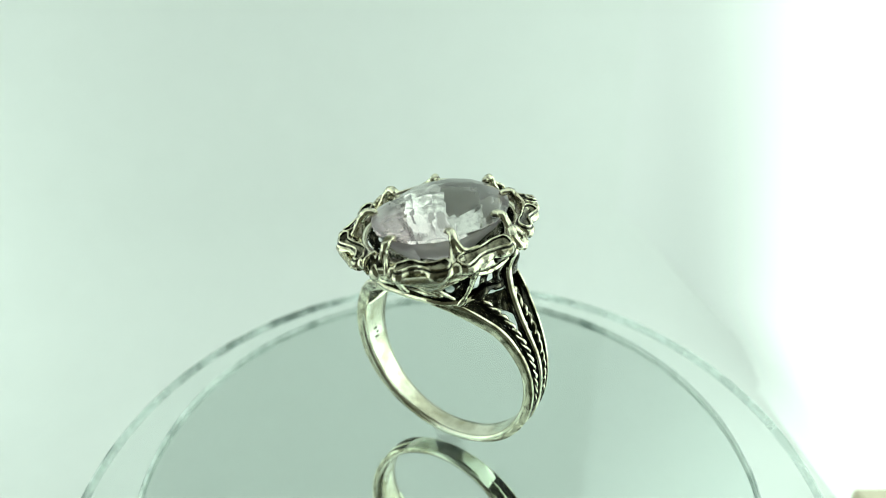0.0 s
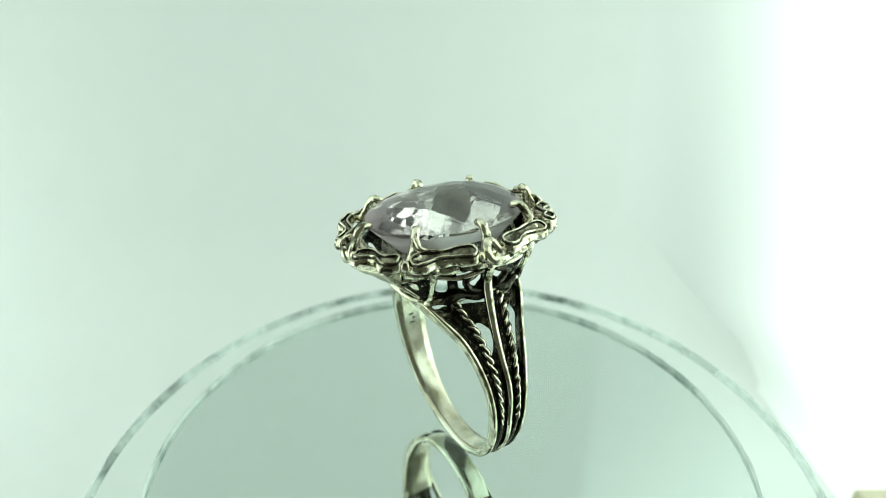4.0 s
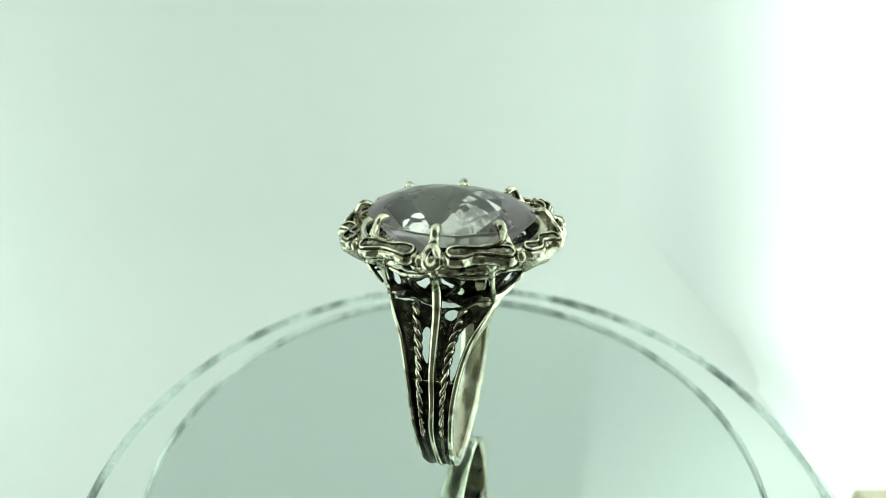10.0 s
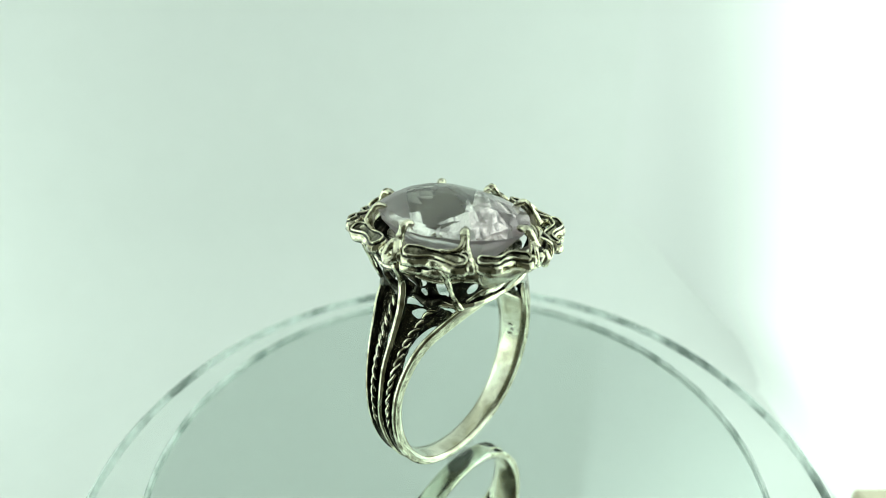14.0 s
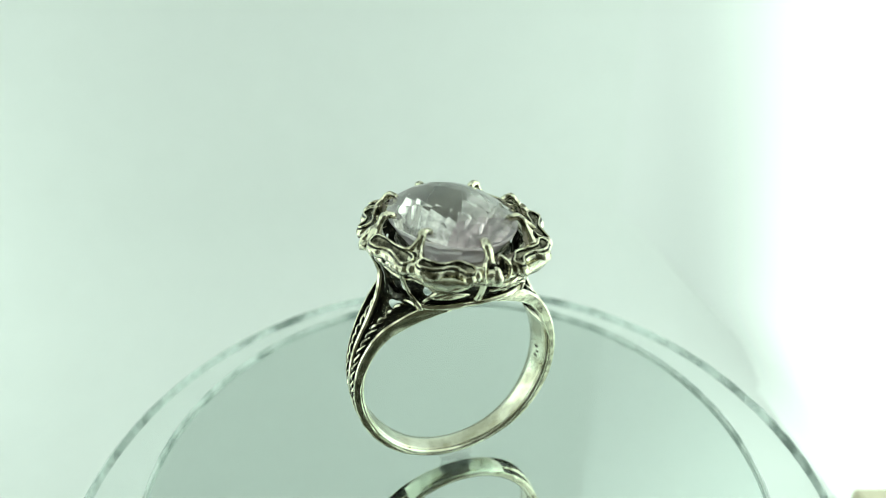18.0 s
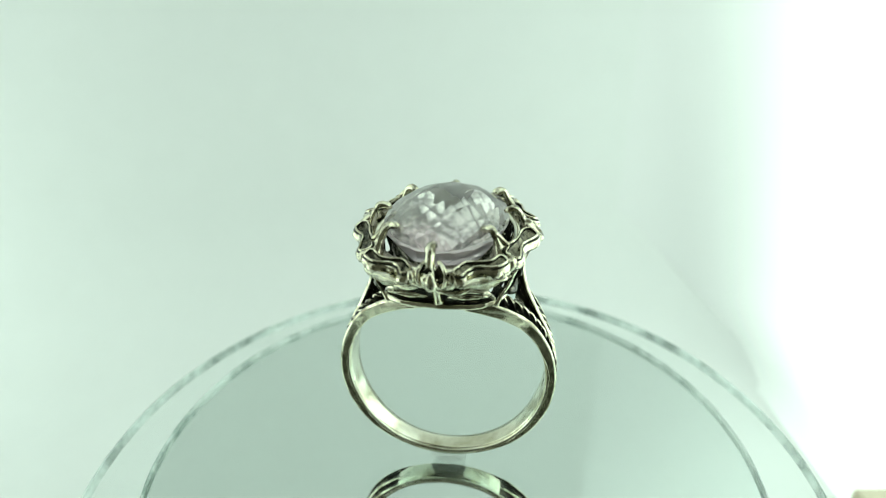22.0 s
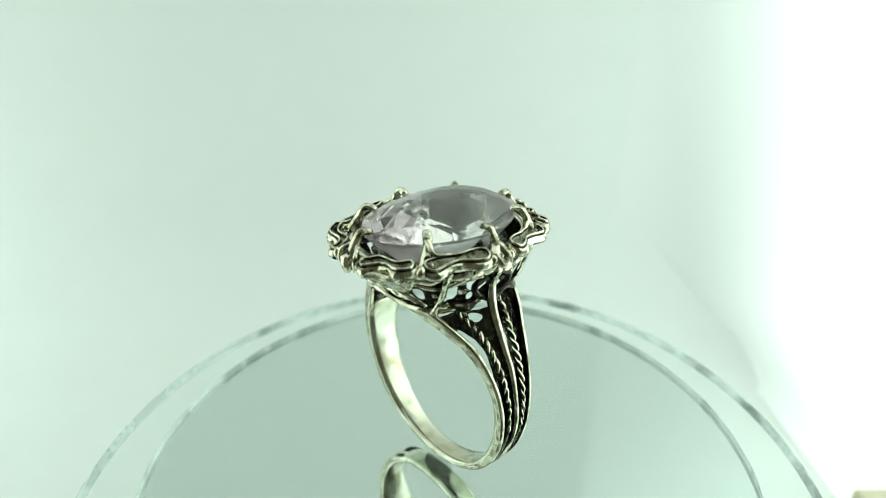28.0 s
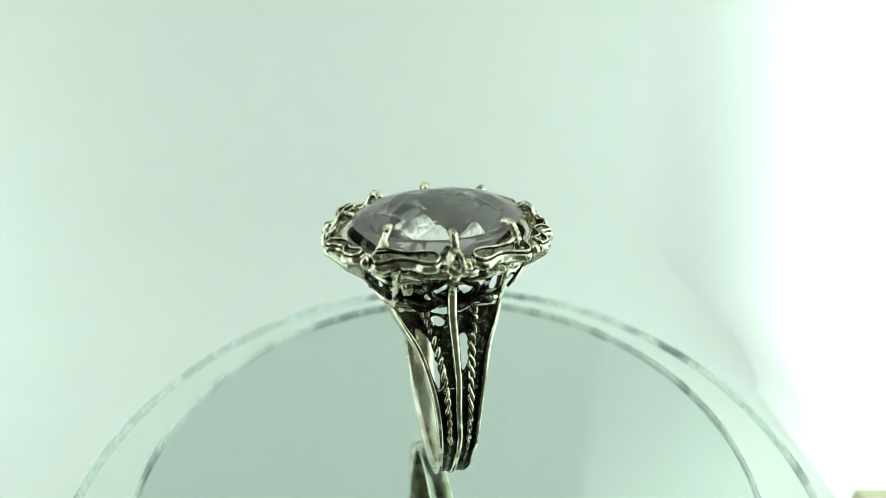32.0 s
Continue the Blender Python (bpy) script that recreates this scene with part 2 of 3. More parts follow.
def light_tent():
    bm = bmesh.new()
    rows = []
    prof = [(Y0, Z0), (Y1 - 0.06, Z0)]
    for k in range(1, 13):
        a = k / 12 * math.pi / 2
        prof.append((Y1 - 0.06 + 0.06 * math.sin(a), Z0 + 0.06 - 0.06 * math.cos(a)))
    prof.append((Y1, Z1))
    for off in (0.0, 0.003):
        rows.append([[bm.verts.new((x, y + off * (1 if z > Z0 + 0.02 else 0), z - off)) for y, z in prof] for x in (X0, X1)])
    for r in rows:
        for j in range(len(prof) - 1):
            bm.faces.new((r[0][j], r[1][j], r[1][j + 1], r[0][j + 1]))
    tagged(part("backdrop", bm, WHITE), "seamless white paper sweep behind the mirror disc", "backdrop", kind="structure")
    # the fabric of the right side runs round the corner in a soft curve
    def curved(y0, z0, z1, c, foot=0.0):
        bm = bmesh.new()
        line = [(X1, y0)] + [(X1 - c + c * math.cos(a), Y1 + 0.00003 - c + c * math.sin(a)) for a in [k / 16 * math.pi / 2 for k in range(17)]]
        levels = [(z1, 0.0)]
        if foot:
            levels += [(z0 + foot * (1 - math.cos(a)), foot * (1 - math.sin(a))) for a in [k / 10 * math.pi / 2 for k in range(10, -1, -1)]]
        else:
            levels.append((z0, 0.0))
        cols = [[bm.verts.new((x + d - inward, y + d, z - d * bool(inward))) for x, y in line for d in (0.0, 0.003)] for z, inward in levels]
        for lo, hi in zip(cols[1:], cols):
            for k in range(len(line) - 1):
                for d in (0, 1):
                    bm.faces.new((lo[2 * k + d], lo[2 * k + 2 + d], hi[2 * k + 2 + d], hi[2 * k + d]))
        return bm
    # both right parts glow by a painted gradient; the upper one is out of view
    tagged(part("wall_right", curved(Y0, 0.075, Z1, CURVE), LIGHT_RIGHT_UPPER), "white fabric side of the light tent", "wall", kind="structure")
    tagged(part("wall_right_glow", curved(-0.06, Z0 + 0.0004, 0.0745, CURVE, 0.010), LIGHT_RIGHT), "white fabric side of the light tent with a bright graded glow", "wall", kind="structure")
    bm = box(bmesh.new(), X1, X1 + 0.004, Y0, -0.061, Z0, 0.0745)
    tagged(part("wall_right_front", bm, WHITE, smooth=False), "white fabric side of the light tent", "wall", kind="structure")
    # left side and top: glowing panels added out of view as light sources
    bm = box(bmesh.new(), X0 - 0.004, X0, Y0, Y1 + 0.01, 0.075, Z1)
    tagged(part("wall_left_upper", bm, LIGHT_UPPER, smooth=False), "dimly glowing white fabric side of the light tent, out of view", "wall", kind="structure")
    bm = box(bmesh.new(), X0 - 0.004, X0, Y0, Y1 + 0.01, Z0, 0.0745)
    tagged(part("wall_left", bm, LIGHT_LEFT, smooth=False), "glowing white fabric side of the light tent, out of view", "wall", kind="structure")
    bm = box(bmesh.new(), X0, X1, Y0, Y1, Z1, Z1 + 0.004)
    tagged(part("ceiling", bm, LIGHT_TOP, smooth=False), "evenly glowing white fabric top of the light tent, out of view", "ceiling", kind="structure")
    # dark wall added behind the camera so the silver has something dark to reflect
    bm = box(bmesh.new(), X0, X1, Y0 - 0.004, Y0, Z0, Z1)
    tagged(part("wall_front", bm, GREY, smooth=False), "unseen dark grey wall closing the front, giving dark reflections", "wall", kind="structure")


light_tent()
tagged(part("wooden_block", box(bmesh.new(), 0.1250, 0.1372, 0.030, 0.0850, Z0, Z0 + 0.0129, 0.0008), WOOD, smooth=False),
       "small beige wooden block lying on the white paper", "block")
tagged(part("turntable_base", lathe(bmesh.new(), [(27, -115), (28, -114), (28, -4.3), (27, -3.70)], 96), PLASTIC, smooth=False),
       "white plastic turntable base under the mirror disc", "turntable")


# ---- bevelled mirror disc ----
def glass_disc(name, r, top, bottom, thing, label, seed, edge, rim):
    """A plate of clear glass with a rounded, unevenly polished edge."""
    quarter = [math.pi / 2 * k / 5 for k in range(6)]
    round_ = [(r - edge + edge * math.sin(a), top - edge + edge * math.cos(a)) for a in quarter]
    round_ += [(r - edge + edge * math.cos(a), bottom + edge - edge * math.sin(a)) for a in quarter[1:]]

    def wobble(j, a):
        p = Vector((math.cos(a) * 5, math.sin(a) * 5, j * 0.25 + seed))
        n = noise.noise(p) + 0.5 * noise.noise(p * 2.7) + 0.22 * noise.noise(p * 7.0)
        w = math.sin(math.pi * j / 10)
        return 0.07 * n * (0.35 + 0.65 * w), 0.06 * noise.noise(p * 1.9 + Vector((9, 0, 0))) * w
    bm = lathe(bmesh.new(), round_, 480, wobble)
    for f in bm.faces:
        f.material_index, f.smooth = (1, True) if len(f.verts) == 4 else (0, False)
    keep = [f.smooth for f in bm.faces]
    ob = part(name, bm, [GLASS, rim], thing, label, smooth=False)
    ob.data.polygons.foreach_set("use_smooth", keep)
    return ob


MIRROR_TOP = -0.95      # the ring stands on a dab of wax


def mirror_disc():
    thing = new("mirror_disc")
    tagged(thing, "round mirror lying on a wider clear glass plate", "mirror")
    glass_disc("mirror_glass", 30.5, MIRROR_TOP, MIRROR_TOP - 0.6, thing, "clear greenish glass with a rounded edge", 0.0, 0.12, BRIGHT_EDGE)
    part("silvering", lathe(bmesh.new(), [(30.45, MIRROR_TOP - 0.62), (30.45, MIRROR_TOP - 0.65)], 180), MIRROR, thing, "silver mirror backing", smooth=False)
    part("spacer", lathe(bmesh.new(), [(27, MIRROR_TOP - 0.66), (27, -2.47)], 96), PLASTIC, thing, "white plastic spacer under the mirror", smooth=False)
    return thing


def base_plate():
    thing = new("glass_plate")
    tagged(thing, "round clear glass plate carrying the mirror", "plate")
    glass_disc("plate", 37.0, -2.45, -3.65, thing, "clear greenish glass with a rounded edge", 5.0, 0.35, GROUND)
    return thing


# ---- silver ring ----
CZ, RIN = 10.1, 9.4
HALF = [(0, 1.12), (20, 1.16), (45, 1.32), (75, 1.58), (106, 2.02), (130, 2.95), (145, 4.1), (155, 4.75), (167, 5.3)]


def on_shank(phi, r, y, side=1):
    """A point at the angle phi from the ring's lowest point, towards side * x."""
    a = radians(phi)
    return Vector((side * r * math.sin(a), y, CZ - r * math.cos(a)))


def band(thing):
    bm = bmesh.new()
    rings, n = [], 132
    for i in range(n + 1):
        phi = -113 + 226 * i / n
        h, p = lerp_table(HALF, abs(phi)), abs(phi)
        inner = h
        t = min(max((p - 24) / 18, 0), 1)
        ro = 10.12 - 0.35 * t
        rin = inner_radius(phi)
        sect = [(rin + 0.04, -inner * 0.97), (rin - 0.02, -inner * 0.5), (rin - 0.04, 0), (rin - 0.02, inner * 0.5), (rin + 0.04, inner * 0.97),
                (rin + 0.2, h), (ro - 0.22, h), (ro - 0.05, h * 0.8), (ro, h * 0.4), (ro, 0), (ro, -h * 0.4), (ro - 0.05, -h * 0.8), (ro - 0.22, -h), (rin + 0.2, -h)]
        rings.append([bm.verts.new(on_shank(phi, r, y) * MM) for r, y in sect])
    m = len(rings[0])
    for i in range(n):
        p = abs(-113 + 226 * (i + 0.5) / n)
        for k in range(m):
            f = bm.faces.new((rings[i][k], rings[i][(k + 1) % m], rings[i + 1][(k + 1) % m], rings[i + 1][k]))
            f.material_index = 1 if p > 33 and 6 <= k <= 11 else 0
    bm.faces.new(rings[0])
    bm.faces.new(rings[-1])
    part("band", bm, [SATIN, DARK], thing, "worn silver band with blackened grooves")


def hallmark(thing):
    """Three small stamped bars on the inside of the band."""
    bm = bmesh.new()
    for k, (dy, h) in enumerate(((-0.1, 0.55), (0.1, 0.35), (-0.15, 0.5))):
        for a, b, y0, y1 in ((80 + k * 3.2, 81.6 + k * 3.2, dy - h / 2, dy + h / 2),):
            q = [on_shank(p, RIN - 0.345 - d, y, -1) for d in (0.0, 0.012) for p, y in ((a, y0), (b, y0), (b, y1), (a, y1))]
            v = [bm.verts.new(p * MM) for p in q]
            for f in ((0, 1, 2, 3), (4, 5, 6, 7), (0, 1, 5, 4), (1, 2, 6, 5), (2, 3, 7, 6), (3, 0, 4, 7)):
                bm.faces.new([v[i] for i in f])
    part("hallmark", bm, TARNISH, thing, "small dark stamped bars", smooth=False)


def centre_line(sx):
    pts = [on_shank(24 + 94 * k / 24, 9.8 + 0.15 * min(1, k / 6), 0.06 * math.sin(k * 0.7), sx) for k in range(25)]
    return pts + spline([pts[-1], (sx * 7.62, 0.0, 17.0), (sx * 6.7, 0.1, 19.2), (sx * 6.35, 0.1, 21.3), (sx * 6.9, 0.1, 23.0)], 7)[1:]


def inner_radius(phi):
    q = min(max((abs(phi) - 22) / 50, 0), 1)
    return RIN - 0.30 * q * q * (3 - 2 * q)


def rails(thing):
    """The edges of the shank: slender ribs on the band below, the whole side of the shank above it."""
    n = 64
    for sx in (1, -1):
        for sy in (1, -1):
            bm, rows = bmesh.new(), []
            for k in range(n + 1):
                phi = 16 + 151 * k / n
                h = lerp_table(HALF, phi) + 0.03
                up = min(max((phi - 96) / 14, 0), 1)
                lo = inner_radius(phi) + 0.28 * (1 - up) + 0.02 * noise.noise(Vector((phi * 0.2, sx, sy)))
                hi = 9.93 + 0.14 * min(1, k / 10) + max(0, min(phi, 150) - 118) / 37 * 0.22
                w = 0.22 + 0.26 * min(1, k / 26)
                sect = [(lo, h - w), (lo, h - 0.07), (lo + 0.05, h - 0.015), (lo + 0.14, h), (hi - 0.20, h), (hi - 0.07, h - 0.05),
                        (hi, h - 0.15), (hi, h - w + 0.12), (hi - 0.10, h - w + 0.02)]
                rows.append([bm.verts.new(on_shank(phi, r, sy * y, sx) * MM) for r, y in sect])
            m = len(rows[0])
            for r0, r1 in zip(rows, rows[1:]):
                for i in range(m):
                    f = bm.faces.new((r0[i], r0[(i + 1) % m], r1[(i + 1) % m], r1[i]))
                    f.material_index = 1 if i in (7, 8) else (2 if i == 3 else 0)
            bm.faces.new(rows[0]), bm.faces.new(rows[-1])
            part("rail", bm, [POLISH, DARK, FILED], thing)
        pts = centre_line(sx)
        part("centre_strand", worn(tube(bmesh.new(), pts, lambda s: 0.15 + 0.24 * min(1, s * 1.5) + 0.10 * max(0, (s - 0.7) / 0.3), 18), (0, 0, 16), 0.30, True), [POLISH, DARK], thing)


def ropes(thing):
    n = 150
    for sx in (1, -1):
        for sy in (1, -1):
            bm = bmesh.new()
            spot = lambda phi: on_shank(phi, 9.9, sy * lerp_table(HALF, phi) * 0.47, sx)
            line = [spot(84 + 68 * k / n) for k in range(n + 1)]
            for strand in (0, 1):
                pts = []
                for k, p in enumerate(line):
                    t = (line[min(k + 1, n)] - line[max(k - 1, 0)]).normalized()
                    u = t.cross(Vector((0, 1, 0))).normalized()
                    a = k / n * 41 * sy + strand * math.pi
                    pts.append(p + (u * math.cos(a) + t.cross(u) * math.sin(a)) * (0.10 + 0.11 * k / n))
                tube(bm, pts, lambda s: (0.16 + 0.10 * s) * (1 + 0.35 * noise.noise(Vector((s * 24, sx * 3, sy + strand * 5)))), 8)
            part("twisted_rope", worn(bm, (0, 0, CZ), 0.72, True), [SILVER, DARK], thing, "twisted silver rope wire")
            tail = [spot(42 + 44 * k / 20) * 1.0 for k in range(21)]
            part("rope_tail", tube(bmesh.new(), tail, lambda s: 0.08 + 0.10 * s, 8), TARNISH, thing)


def round_holes(bm, grid):
    """Smooths the rims of the openings in a pierced sheet, before it gets its thickness."""
    border = set(grid[0] + grid[-1] + [r[0] for r in grid] + [r[-1] for r in grid])
    rim = [v for v in bm.verts if v.is_boundary and v not in border]
    for _ in range(6):
        moved = {v: sum((e.other_vert(v).co for e in v.link_edges if e.is_boundary), Vector()) / 2 for v in rim if sum(e.is_boundary for e in v.link_edges) == 2}
        for v, co in moved.items():
            v.co = v.co.lerp(co, 0.6)
    border.clear()


def bright_inside(bm):
    """The faces turned to the finger hole are worn bright: their second material."""
    bmesh.ops.recalc_face_normals(bm, faces=bm.faces)
    for f in bm.faces:
        c = f.calc_center_median() - Vector((0, 0, CZ * MM))
        if f.normal.dot(c.normalized()) < -0.3:
            f.material_index = 1


def webs(thing):
    """Blackened metal between the strands of each shoulder, with a few lens-shaped openings."""
    n, m = 110, 24
    for sx in (1, -1):
        middle = centre_line(sx)[18:39]

        def at(u, line):
            """line: -2 and 2 the rails, -1 and 1 the ropes, 0 the centre strand."""
            if line == 0:
                i = min(int(u * 20), 19)
                p = middle[i].lerp(middle[i + 1], u * 20 - i)
                return p - Vector((sx * 0.45, 0, 0))
            phi = 100 + 54 * u
            h = lerp_table(HALF, phi)
            return on_shank(phi, 9.32 if abs(line) == 1 else 9.34 + 0.1 * u, math.copysign(h * 0.47 if abs(line) == 1 else h - 0.3, line), sx)
        for l0, l1, holes in ((-2, -1, ()), (-1, 0, ((0.38, 0.76, 0.42),)),
                              (0, 1, ((0.84, 0.97, 0.25),)), (1, 2, ((0.24, 0.82, 0.46),))):
            bm = bmesh.new()
            grid = []
            for i in range(n + 1):
                p, q = at(i / n, l0), at(i / n, l1)
                row = []
                for j in range(m + 1):
                    c = p.lerp(q, j / m)
                    c += c.normalized() * (0.15 * noise.noise(c * 2.2) + 0.07 * noise.noise(c * 5.5) - 0.10 * math.sin(math.pi * j / m))
                    row.append(bm.verts.new(c * MM))
                grid.append(row)
            for i in range(n):
                for j in range(m):
                    u, v = (i + 0.5) / n, (j + 0.5) / m
                    if any(a < u < b and abs(v - 0.5) < w * math.sin(math.pi * (u - a) / (b - a)) ** 0.7 for a, b, w in holes):
                        continue
                    bm.faces.new((grid[i][j], grid[i + 1][j], grid[i + 1][j + 1], grid[i][j + 1]))
            round_holes(bm, grid)
            for v in [v for v in bm.verts if not v.link_faces]:
                bm.verts.remove(v)
            bmesh.ops.solidify(bm, geom=bm.faces[:], thickness=0.3 * MM)
            bright_inside(bm)
            part("web", bm, [DARK, SATIN], thing, "blackened metal between the strands")


def oval(a, b, z, n=96, power=2.0, wave=0.0, waves=8):
    out = []
    for k in range(n):
        t = k * math.tau / n
        c, s = math.cos(t), math.sin(t)
        f = 1 + wave * math.cos(waves * t)
        out.append(Vector((math.copysign(abs(c) ** (2 / power), c) * a * f, math.copysign(abs(s) ** (2 / power), s) * b * f, z)))
    return out


def basket(thing):
    base = oval(5.3, 5.6, 19.6, 96, 3.2)
    part("gallery_base", uneven(tube(bmesh.new(), base, 0.30, 12, True, 1.0), 0.07), POLISH, thing, "silver base wire of the openwork gallery")
    for sx in (1, -1):
        # small blackened curls where the shoulders meet the head
        for sy in (1, -1):
            curl = spline([(sx * 6.0, sy * 0.5, 20.3), (sx * 6.25, sy * 1.5, 20.9), (sx * 6.35, sy * 1.9, 21.7), (sx * 6.4, sy * 1.1, 22.1), (sx * 6.45, sy * 0.8, 22.6), (sx * 6.6, sy * 2.4, 23.1)], 6)
            part("gallery_scroll", tube(bmesh.new(), curl, lambda s: 0.34 - 0.12 * s, 8), DARK, thing)
        bm = bmesh.new()
        n, m = 96, 30
        grid = []
        for i in range(n + 1):
            y = -4.9 + 9.8 * i / n
            p, q = Vector((sx * (5.75 - 0.05 * y * y), y * 0.92, 19.9)), Vector((sx * 6.7 * math.sqrt(1 - (y * 1.12 / 8.6) ** 2), y * 1.12, 23.4))
            grid.append([bm.verts.new((p.lerp(q, j / m) + Vector((sx * 0.15 * noise.noise(Vector((y * 1.5, j * 0.2, sx))), 0, 0))) * MM) for j in range(m + 1)])
        holes = ((-3.9, 0.55, 0.80, 0.33), (-1.5, 0.55, 1.05, 0.31), (1.45, 0.60, 0.95, 0.28), (2.0, 0.22, 0.36, 0.12), (3.9, 0.52, 0.85, 0.36))
        for i in range(n):
            for j in range(m):
                y, v = -4.9 + 9.8 * (i + 0.5) / n, (j + 0.5) / m
                wob = 0.25 * noise.noise(Vector((y * 1.7, v * 5, 3)))
                if not any(((y - a) / w) ** 2 + ((v - b) / h) ** 2 < 1 + wob * 2 for a, b, w, h in holes):
                    bm.faces.new((grid[i][j], grid[i + 1][j], grid[i + 1][j + 1], grid[i][j + 1]))
        round_holes(bm, grid)
        for v in [v for v in bm.verts if not v.link_faces]:
            bm.verts.remove(v)
        bmesh.ops.solidify(bm, geom=bm.faces[:], thickness=0.35 * MM)
        bright_inside(bm)
        part("shoulder_wall", bm, [DARK, SATIN], thing, "pierced blackened wall under the head")
        bm = bmesh.new()
        pts = [Vector((sx * (5.95 - 0.045 * y * y), y, 20.0 + 0.25 * math.sin(y * 2.1))) for y in [-3.4 + 0.34 * k for k in range(21)]]
        tube(bm, pts, lambda s: 0.38 + 0.10 * math.sin(s * 17), 9)
        part("shoulder_bar", bm, DARK, thing, "blackened cross bar at the shoulder")
        for sy in (1, -1):
            j = on_shank(154.5, 10.35, sy * 4.4, sx)
            to = Vector((sx * 6.15, sy * 4.5, 23.6))
            mid = j.lerp(to, 0.5) + Vector((sx * 0.15, 0, -0.2))
            part("gallery_branch", uneven(tube(bmesh.new(), spline([j, mid, to], 6), lambda s: 0.46 - 0.2 * math.sin(math.pi * min(1, s * 1.1)), 10, squash=0.75), 0.08), SILVER, thing)
    for sy in (1, -1):
        # blackened wall behind the wires of each long side, pierced near the corners
        bm = bmesh.new()
        n, m = 110, 24
        grid = []
        for i in range(n + 1):
            t = radians(30 + 120 * i / n)
            row = []
            for j in range(m + 1):
                v = j / m
                p, a, b = 3.2 - 1.1 * v, 5.0 + 1.65 * v, 5.3 + 3.1 * v
                c, k = math.cos(t), math.sin(t)
                q = Vector((math.copysign(abs(c) ** (2 / p), c) * a, sy * abs(k) ** (2 / p) * b, 19.7 + 3.6 * v))
                row.append(bm.verts.new((q + noise.noise_vector(q * 1.3) * 0.12) * MM))
            grid.append(row)
        holes = ((50, 0.45, 4.5, 0.17), (128, 0.45, 5.0, 0.2), (110, 0.72, 2.5, 0.08))
        for i in range(n):
            for j in range(m):
                t, v = 30 + 120 * (i + 0.5) / n, (j + 0.5) / m
                if not any(((t - a) / w) ** 2 + ((v - b) / h) ** 2 < 1 + 0.5 * noise.noise(Vector((t * 0.2, v * 5, sy))) for a, b, w, h in holes):
                    bm.faces.new((grid[i][j], grid[i + 1][j], grid[i + 1][j + 1], grid[i][j + 1]))
        round_holes(bm, grid)
        for v in [v for v in bm.verts if not v.link_faces]:
            bm.verts.remove(v)
        bmesh.ops.solidify(bm, geom=bm.faces[:], thickness=0.3 * MM)
        bright_inside(bm)
        part("gallery_wall", bm, [DARK, SATIN], thing, "pierced blackened wall of the gallery")
        for sx in (1, -1):
            # leaf shapes on the long sides
            bm = bmesh.new()
            at = lambda a, f: Vector((sx * (2.35 + 1.5 * f * math.cos(a)), sy * (6.3 + 0.3 * math.sin(a)), 20.9 + 0.13 * f * math.cos(a) + 0.36 * f * math.sin(a) * (1 - 0.45 * abs(math.cos(a)))))
            leaf = [at(k * math.tau / 24, 1.0) for k in range(24)]
            tube(bm, leaf, 0.13, 8, True)
            ob = part("gallery_leaf", uneven(bm, 0.07), SILVER, thing, "small open silver leaf")
            vein = [at(math.pi, 0.7 - 1.4 * k / 10) + Vector((0, sy * 0.12, 0)) for k in range(11)]
            part("vein", tube(bmesh.new(), vein, lambda s: 0.06 + 0.14 * math.sin(math.pi * s), 8), SILVER, ob)
            vine = spline([(sx * 4.4, sy * 5.2, 20.3), (sx * 3.7, sy * 6.5, 21.5), (sx * 2.0, sy * 7.3, 22.0), (sx * 0.5, sy * 7.8, 22.7)], 7)
            part("gallery_vine", worn(tube(bmesh.new(), vine, lambda s: 0.15 + 0.08 * math.sin(math.pi * s), 9), (0, 0, 21), 0.3), [SILVER, DARK], thing)
        part("gallery_post", worn(tube(bmesh.new(), spline([(0, sy * 5.8, 20.25), (0, sy * 6.45, 21.0), (0, sy * 7.6, 22.9)], 6), lambda s: 0.38 + 0.12 * (1 - s) ** 4, 10), (0, 0, 21), 0.0), [POLISH, DARK], thing)


def bowl(thing):
    """The silver bowl under the stone, patchy with age."""
    bm = bmesh.new()
    rows = []
    for a, b, z in ((4.75, 6.6, 22.9), (4.5, 6.2, 22.5), (4.2, 5.6, 21.9), (3.4, 4.3, 21.0), (2.1, 2.7, 20.1), (0.7, 0.9, 19.75)):
        rows.append([bm.verts.new((p + noise.noise_vector(p * 0.8) * 0.12) * MM) for p in oval(a, b, z, 64)])
    for r0, r1 in zip(rows, rows[1:]):
        for k in range(64):
            bm.faces.new((r0[k], r0[(k + 1) % 64], r1[(k + 1) % 64], r1[k]))
    bm.faces.new(rows[-1])
    bmesh.ops.solidify(bm, geom=bm.faces[:], thickness=0.15 * MM)
    part("bowl", bm, BOWL, thing, "patchy silver bowl under the stone")


